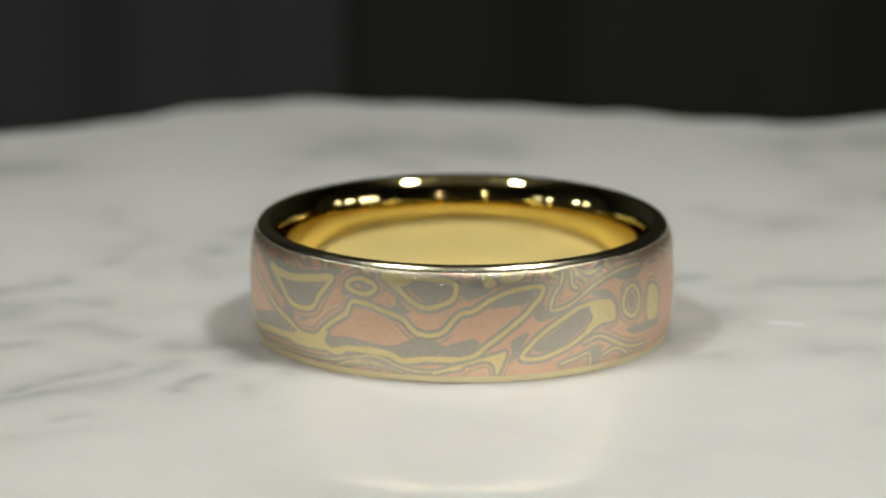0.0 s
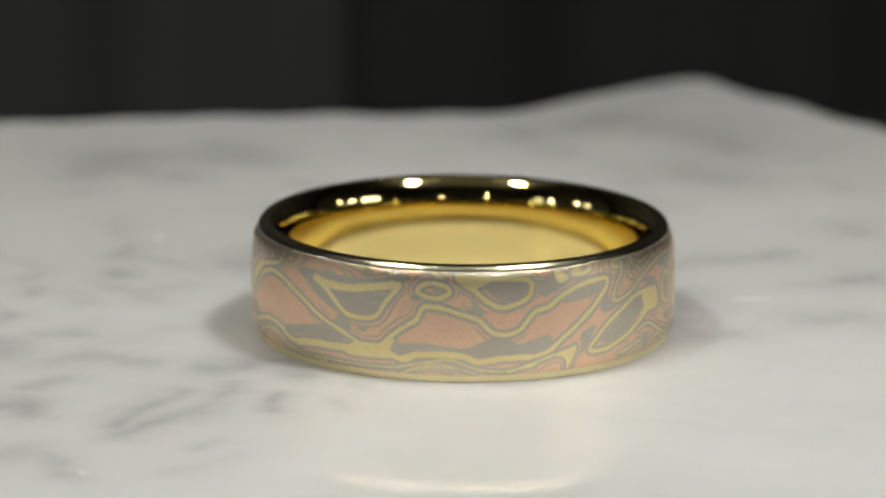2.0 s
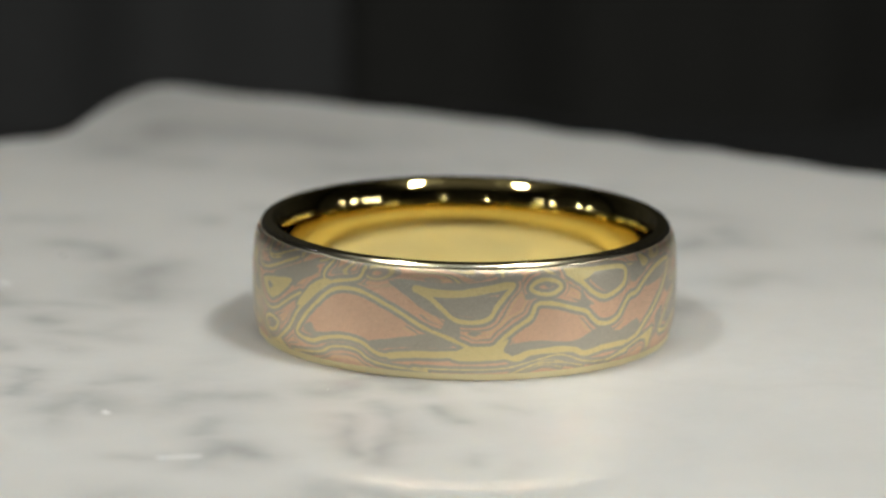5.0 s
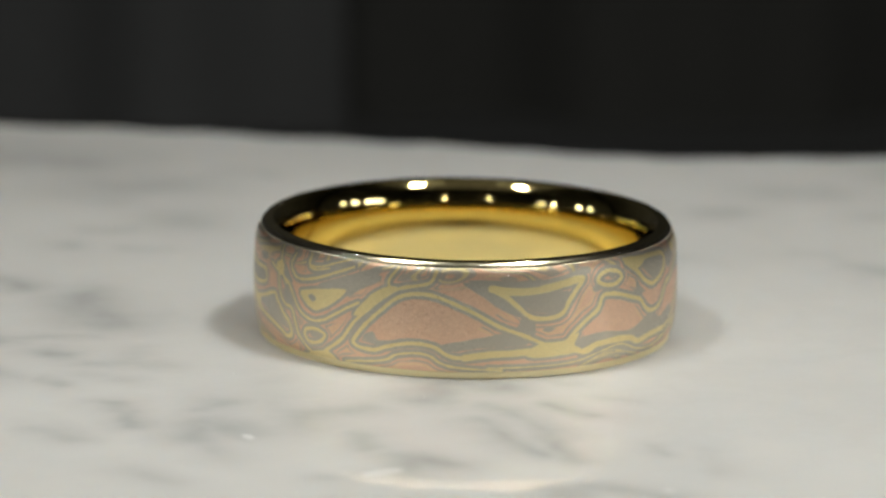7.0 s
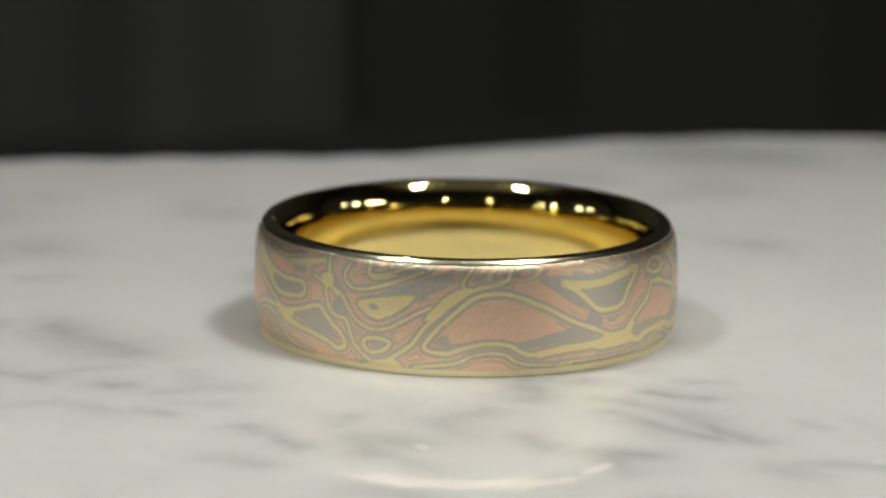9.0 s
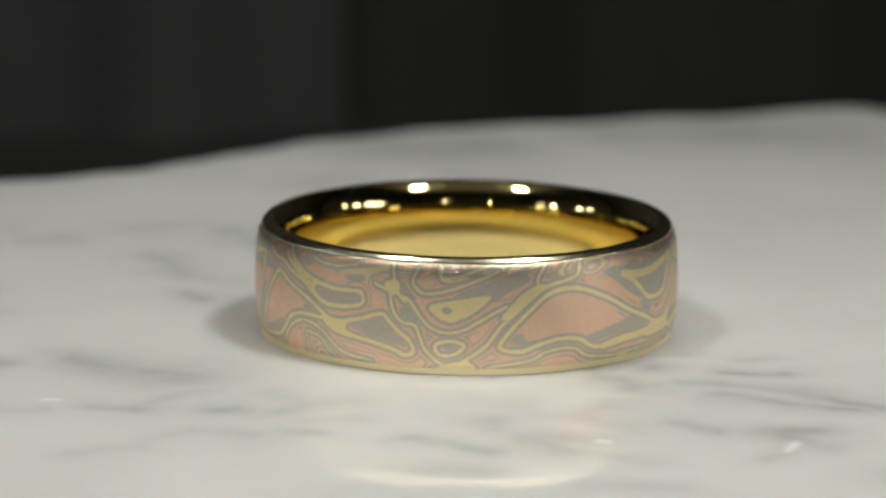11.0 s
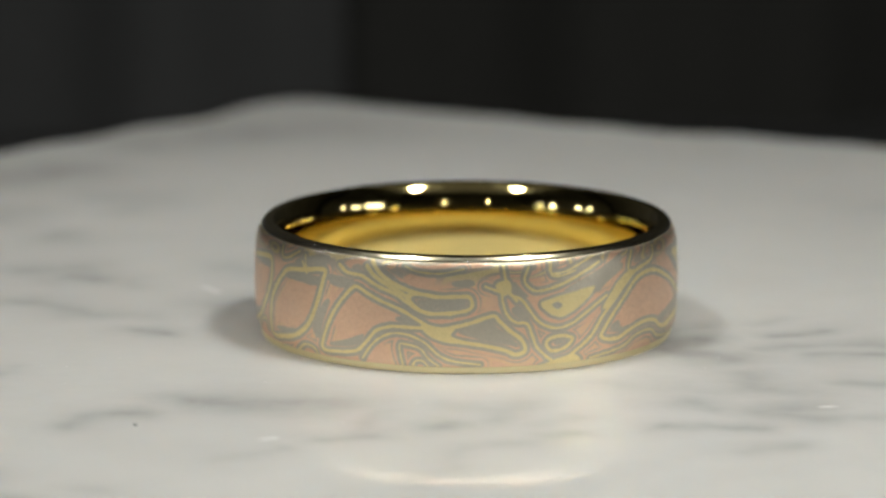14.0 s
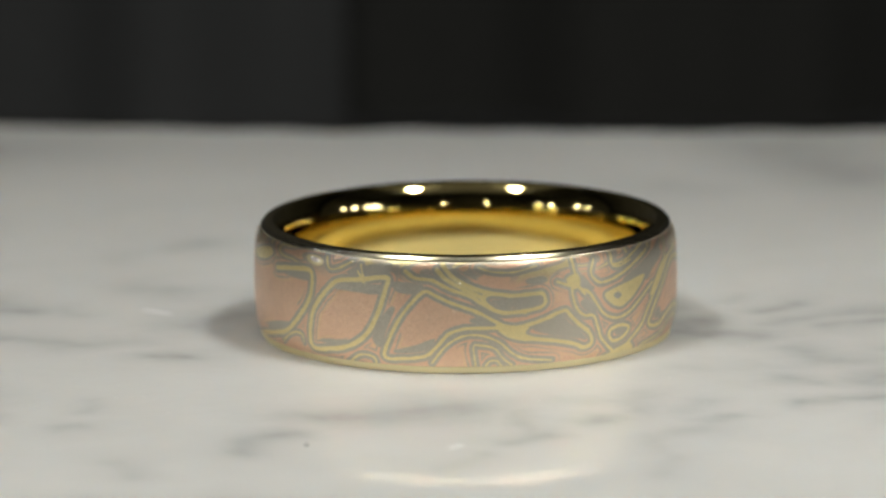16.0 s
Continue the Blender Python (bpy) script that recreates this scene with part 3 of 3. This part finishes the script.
    line(0.12, [(-256.2, 5.19), (-253.5, 4.71), (-249, 4.27), (-243.9, 3.78)])
    line(0.11, [(-239.7, 2.23), (-234.3, 2.32), (-227.9, 2.6), (-222, 2.96), (-220.2, 2.69), (-217.2, 2.15), (-214.3, 1.73), (-213.2, 1.16), (-215.8, 0.96), (-218.8, 1.21), (-224.9, 1.49), (-231.1, 1.68), (-236, 1.88)], True)
    yellow([(-240.7, 2.5), (-235.9, 2.4), (-231.9, 2.31), (-232.7, 1.95), (-228, 1.62), (-234.4, 1.62), (-239.4, 2.04)])
    grey([(-231.1, 2.18), (-226.3, 2.48), (-222.5, 2.73), (-220.7, 2.4), (-217.2, 1.86), (-214.7, 1.35), (-218.8, 1.5), (-226.4, 1.82)])
    line(0.1, [(-270.6, 0.74), (-269.1, 1.7), (-266.5, 2.65), (-263, 3.52), (-259.4, 4.13), (-255.9, 3.87), (-251.5, 3.52), (-246.3, 3.18), (-241.9, 2.74), (-238.9, 2.35), (-243.4, 2.32), (-248.6, 2.31), (-253, 2.05), (-256, 1.46), (-259.2, 0.92), (-264.7, 0.72)], True)
    grey([(-267.7, 1.13), (-262.1, 1.42), (-256.8, 1.81), (-258, 1.36), (-260.7, 1.08), (-266.9, 0.96)])
    grey([(-247.8, 2.68), (-244.9, 2.9), (-240.4, 2.5), (-244.9, 2.47)])
    line(0.065, [(-257.7, 0.54), (-254.6, 1.29), (-251.5, 1.76), (-247.8, 1.99), (-243.4, 1.89), (-239.6, 1.55), (-236.5, 1.02), (-232.6, 0.68), (-225.2, 0.48)])
    line(0.06, [(-246.1, 0.4), (-246.7, 1.38), (-244.9, 1.46), (-241.1, 1.27), (-238.8, 0.75), (-236.4, 0.4)])
    line(0.06, [(-243.3, 0.39), (-242.3, 0.63), (-240.3, 0.61), (-239, 0.3)])
    line(0.1, [(-264.8, 5.1), (-262, 4.77), (-257.5, 4.69), (-252.9, 4.27), (-247.8, 3.94), (-244.1, 3.51), (-239.7, 3.12), (-232.9, 3.05)])
    line(0.12, [(-254.8, 5.43), (-252.2, 4.89), (-247.8, 4.4), (-243.3, 4.11), (-240.4, 3.99)])
    line(0.13, [(-294.4, 0.8), (-293.8, 2.33), (-291.5, 3.11), (-288, 3.84), (-284.4, 4.34), (-277.3, 4.53), (-269.9, 4.72), (-270.1, 4.17), (-271.7, 3.23), (-273.8, 2.35), (-276.5, 1.67), (-281.1, 1.13), (-287, 0.85)], True)
    grey([(-286.1, 3.94), (-282.5, 4.19), (-270.6, 4.36), (-272.1, 3.87), (-280.6, 3.89)])
    grey([(-290.7, 1.26), (-284.7, 1.35), (-280, 1.45), (-284.8, 1.11), (-289.8, 1.1)])
    line(0.13, [(-323.3, 0.51), (-308.5, 1.06), (-303.4, 1.46), (-298.9, 2.19), (-295.2, 3.01), (-293.8, 3.76), (-294.5, 4.58), (-301.9, 4.52), (-309.9, 4.3)])
    grey([(-271.8, 2.58), (-268.9, 3.27), (-267.6, 3.14), (-269.9, 2.12), (-271.5, 1.22), (-274, 1.62)])
    grey([(-269, 4.51), (-264.3, 4.56), (-259.7, 4.43), (-261.9, 4.03), (-266.6, 4.04)])
    line(0.07, [(-282.3, 0.22), (-277.9, 0.73), (-274.1, 0.68), (-273.3, 0.3)])
    line(0.07, [(-289.1, 5.4), (-287.6, 4.88), (-284.7, 4.94), (-280.4, 5.35)])
    line(0.07, [(-278.4, 4.92), (-276.4, 4.41), (-277.6, 5.21)])
    line(0.11, [(-74.1, 1.23), (-71.8, 1.84), (-67.9, 2.48), (-61.9, 3.11), (-57.2, 3.5), (-51.1, 3.6), (-46.8, 3.45), (-46.1, 2.71), (-51.1, 2.54), (-55.1, 2.17), (-59.7, 1.69), (-64.9, 1.33), (-69.1, 1.13)], True)
    yellow([(-54.3, 3.36), (-51.1, 3.6), (-46.3, 3.44), (-45.5, 2.55), (-52.2, 2.49), (-55.7, 2.25), (-53.3, 2.87)])
    grey([(-71, 1.67), (-65.3, 2.42), (-59.1, 3.27), (-54.3, 3.24), (-56.2, 2.47), (-61.6, 1.83), (-66.7, 1.49)])
    line(0.11, [(-38.8, 4.02), (-41.5, 3.69), (-41.9, 2.99), (-39.1, 2.48), (-36.2, 2.62), (-35.3, 3.31), (-36.6, 3.85)], True)
    grey([(-39.1, 3.69), (-37.4, 3.4), (-37.8, 2.83), (-39.8, 2.97), (-40.3, 3.45)])
    yellow([(-30.3, 3.68), (-24.9, 3.31), (-24.5, 1.97), (-30.7, 2.07)])
    grey([(-54.4, 4.21), (-47.6, 4.11), (-43.7, 3.06), (-45.1, 2.53), (-46.7, 3.6), (-52.1, 3.91)])
    line(0.07, [(-34.5, 4.99), (-41.9, 4.98), (-48.2, 4.77), (-53.9, 4.39), (-59, 3.83), (-63.6, 3.53), (-66.2, 3.59), (-65.2, 4.26), (-63.2, 4.77), (-62.1, 5.35)])
    line(0.07, [(-59.8, 5.38), (-59.6, 4.68), (-58.2, 4.48)])
    line(0.06, [(-56.2, 5.28), (-54.4, 5.1), (-49.9, 5.3)])
    yellow([(-85.7, 1.22), (-81.2, 1.48), (-78.4, 1.59), (-79.7, 0.77), (-80.8, 0.33), (-81.3, 0.79), (-82.6, 1.11)])
    line(0.07, [(-97.7, 0.49), (-90.2, 0.95), (-85, 1.25)])
    line(0.07, [(-62.7, 0.73), (-58.2, 0.91), (-54.2, 1.08), (-53, 0.38)])
    line(0.07, [(-55.8, 1.67), (-50.8, 1.86), (-44.7, 1.34), (-38.7, 0.9), (-31.3, 0.79)])
    line(0.07, [(-48.8, 0.83), (-44.3, 1.03), (-39.3, 0.59)])
    line(0.05, [(-153.6, 0.57), (-138.4, 0.57), (-128.4, 0.65), (-119.4, 1.03), (-112.9, 1.16), (-105.3, 0.66), (-97.7, 0.56), (-90.2, 0.8)])
    line(0.04, [(-126.8, 0.33), (-119.6, 0.79), (-113.1, 0.76), (-106.1, 0.46)])
    yellow([(-85.1, 5.42), (-83.5, 5.46), (-80.8, 5.06), (-83.8, 4.85)])
    grey([(-90, 4.99), (-85, 5.15), (-82, 4.75), (-85.8, 4.42), (-88.5, 4.3)])
    line(0.09, [(-219, 5.43), (-218.5, 4.76), (-217.3, 4.09), (-215.6, 3.66)])
    line(0.08, [(-223.8, 4.41), (-220.7, 4.19), (-217.4, 4.06)])
    line(0.06, [(-206.2, 5.53), (-205.9, 4.94), (-201.8, 4.94), (-195.6, 5.33), (-189.2, 5.7)])
    grey([(-199.8, 4.06), (-195.3, 4.55), (-187.8, 5.09), (-183.3, 5.39), (-182.8, 5.12), (-188.3, 4.21), (-191.7, 3.71), (-193.1, 4.05)])
    grey([(-216.3, 4.64), (-213.9, 4.17), (-212.4, 3.85), (-214.6, 3.78), (-216.9, 4.2)])
    grey([(-232.5, 4.63), (-227.7, 4.76), (-226.8, 4.46), (-231.4, 4.39)])
    line(0.05, [(-245.4, 5.32), (-241.7, 5.09), (-235.6, 5.04), (-229.5, 5.27)])
    grey([(-253.8, 5.54), (-250.4, 5.11), (-246, 4.53), (-243.6, 4.23), (-247, 4.46), (-251.8, 5.08)])
    grey([(-281, 4.93), (-275.9, 5.24), (-269.4, 5.46), (-268.4, 5.06), (-274.1, 4.91), (-280.9, 4.71)])
    yellow([(-329.9, 4.58), (-316.2, 5.17), (-313.4, 4.87), (-319.1, 4.45), (-328.3, 4.3)])
    grey([(-307.3, 4.21), (-295.7, 4.46), (-295.2, 4.08), (-301.5, 4.08)])
    grey([(-315.2, 1.35), (-303.9, 1.74), (-308.2, 1.21), (-316.3, 0.93)])
    line(0.06, [(-307.7, 0.67), (-302.4, 1.23), (-298.5, 1.3), (-297.5, 0.88)])
    line(0.03, [(-126.1, 0.4), (-120.7, 0.82), (-116.2, 0.96), (-109.4, 0.63)])
    line(0.03, [(-123.1, 0.44), (-118.2, 0.71), (-112.9, 0.52)])
    grey([(-160.4, 4.86), (-154.9, 4.7), (-148.8, 3.9), (-143.3, 3.19), (-140.8, 2.88), (-142.6, 1.92), (-146.8, 2.45), (-144.2, 2.97), (-149.5, 3.46), (-155.2, 4.19)])
    grey([(-127.8, 4.99), (-126.1, 4.88), (-128.7, 4.16), (-131, 3.63), (-129.6, 4.43)])
    grey([(-123.8, 4.3), (-121.6, 4.51), (-120.8, 4.18), (-123.2, 4.06)])
    grey([(-107.5, 4.53), (-106, 3.97), (-104.5, 3.52), (-107.2, 3.39), (-110.8, 3.68), (-107.8, 3.84)])
    grey([(-45.5, 4.7), (-39.5, 4.84), (-34.4, 4.74), (-36.2, 4.38), (-42.3, 4.45)])
    grey([(-71, 3.34), (-68.5, 3.95), (-67, 3.5), (-62, 3.38), (-66.2, 3.12), (-69.4, 3.01)])
    grey([(-77.1, 2.14), (-72.5, 2.51), (-73.2, 2.09), (-75.4, 1.38), (-77.9, 0.9), (-77, 1.55)])
    grey([(-54.1, 1.37), (-50.1, 1.25), (-50.2, 0.5), (-52.1, 0.38)])
    grey([(-40.2, 1.91), (-29, 1.9), (-22.5, 1.61), (-28.4, 1.46), (-37.3, 1.5)])
    grey([(-89.7, 4.87), (-86, 5.02), (-86.8, 4.32), (-89.4, 4.29)])
    yellows = np.maximum(yellows, -dots)
    lines = np.minimum(lines, yellows)
    return lines, np.minimum(greys, dots), yellows


ring = build_ring()


def crumb(size, seed, flat=0.5):
    """A small uneven grain."""
    bm = bmesh.new()
    bmesh.ops.create_icosphere(bm, subdivisions=1, radius=size * MM)
    dice = random.Random(seed)
    for v in bm.verts:
        v.co *= dice.uniform(0.6, 1.25)
        v.co.z *= flat
    return bm


def build_speck(name, place, size, seed, material, label):
    bm = crumb(size, seed)
    me = bpy.data.meshes.new(name)
    bm.to_mesh(me)
    bm.free()
    me.materials.append(material)
    ob = tagged(new(name, me), label, "speck")
    return ob, Matrix.Translation(Vector(place) * MM)


def build_dust():
    dice = random.Random(5)
    bm = bmesh.new()
    spots = [(dice.uniform(-34, 34), dice.uniform(-34, 34)) for _ in range(90)]
    for k, (x, y) in enumerate(spots):
        if math.hypot(x, y) < 12:
            continue
        grain = crumb(dice.uniform(0.02, 0.055), k, 0.4)
        bmesh.ops.translate(grain, verts=grain.verts, vec=(x * MM, y * MM, 0.00001))
        me = bpy.data.meshes.new("dust_grain")
        grain.to_mesh(me)
        grain.free()
        bm.from_mesh(me)
        bpy.data.meshes.remove(me)
    me = bpy.data.meshes.new("dust")
    bm.to_mesh(me)
    bm.free()
    me.materials.append(PALE)
    return tagged(new("dust", me), "fine pale dust lying on the marble", "dust", kind="stuff")


PALE, BLACK = speck_material("pale_dust", (0.8, 0.79, 0.76)), speck_material("black_grit", (0.03, 0.028, 0.025))
SPECKS = [
    build_speck("grit_speck", (-2.45, 26.25, 0.03), 0.09, 1, BLACK, "tiny black grit speck lying on the marble"),
    build_speck("dust_speck", (-1.0, 9.68, 5.83), 0.05, 2, PALE, "tiny pale dust speck on the gold rim"),
]
dust = build_dust()


def motions():
    times = [0.5 * k for k in range(33)]
    on_slab = Matrix.Translation((RING_X, RING_Y, 0.00002))
    walk(slab, [(t, turn_at(t)) for t in times])
    walk(ring, [(t, turn_at(t) @ on_slab) for t in times])
    walk(dust, [(t, turn_at(t)) for t in times])
    for speck, spot in SPECKS:
        walk(speck, [(t, turn_at(t) @ spot) for t in times])


motions()
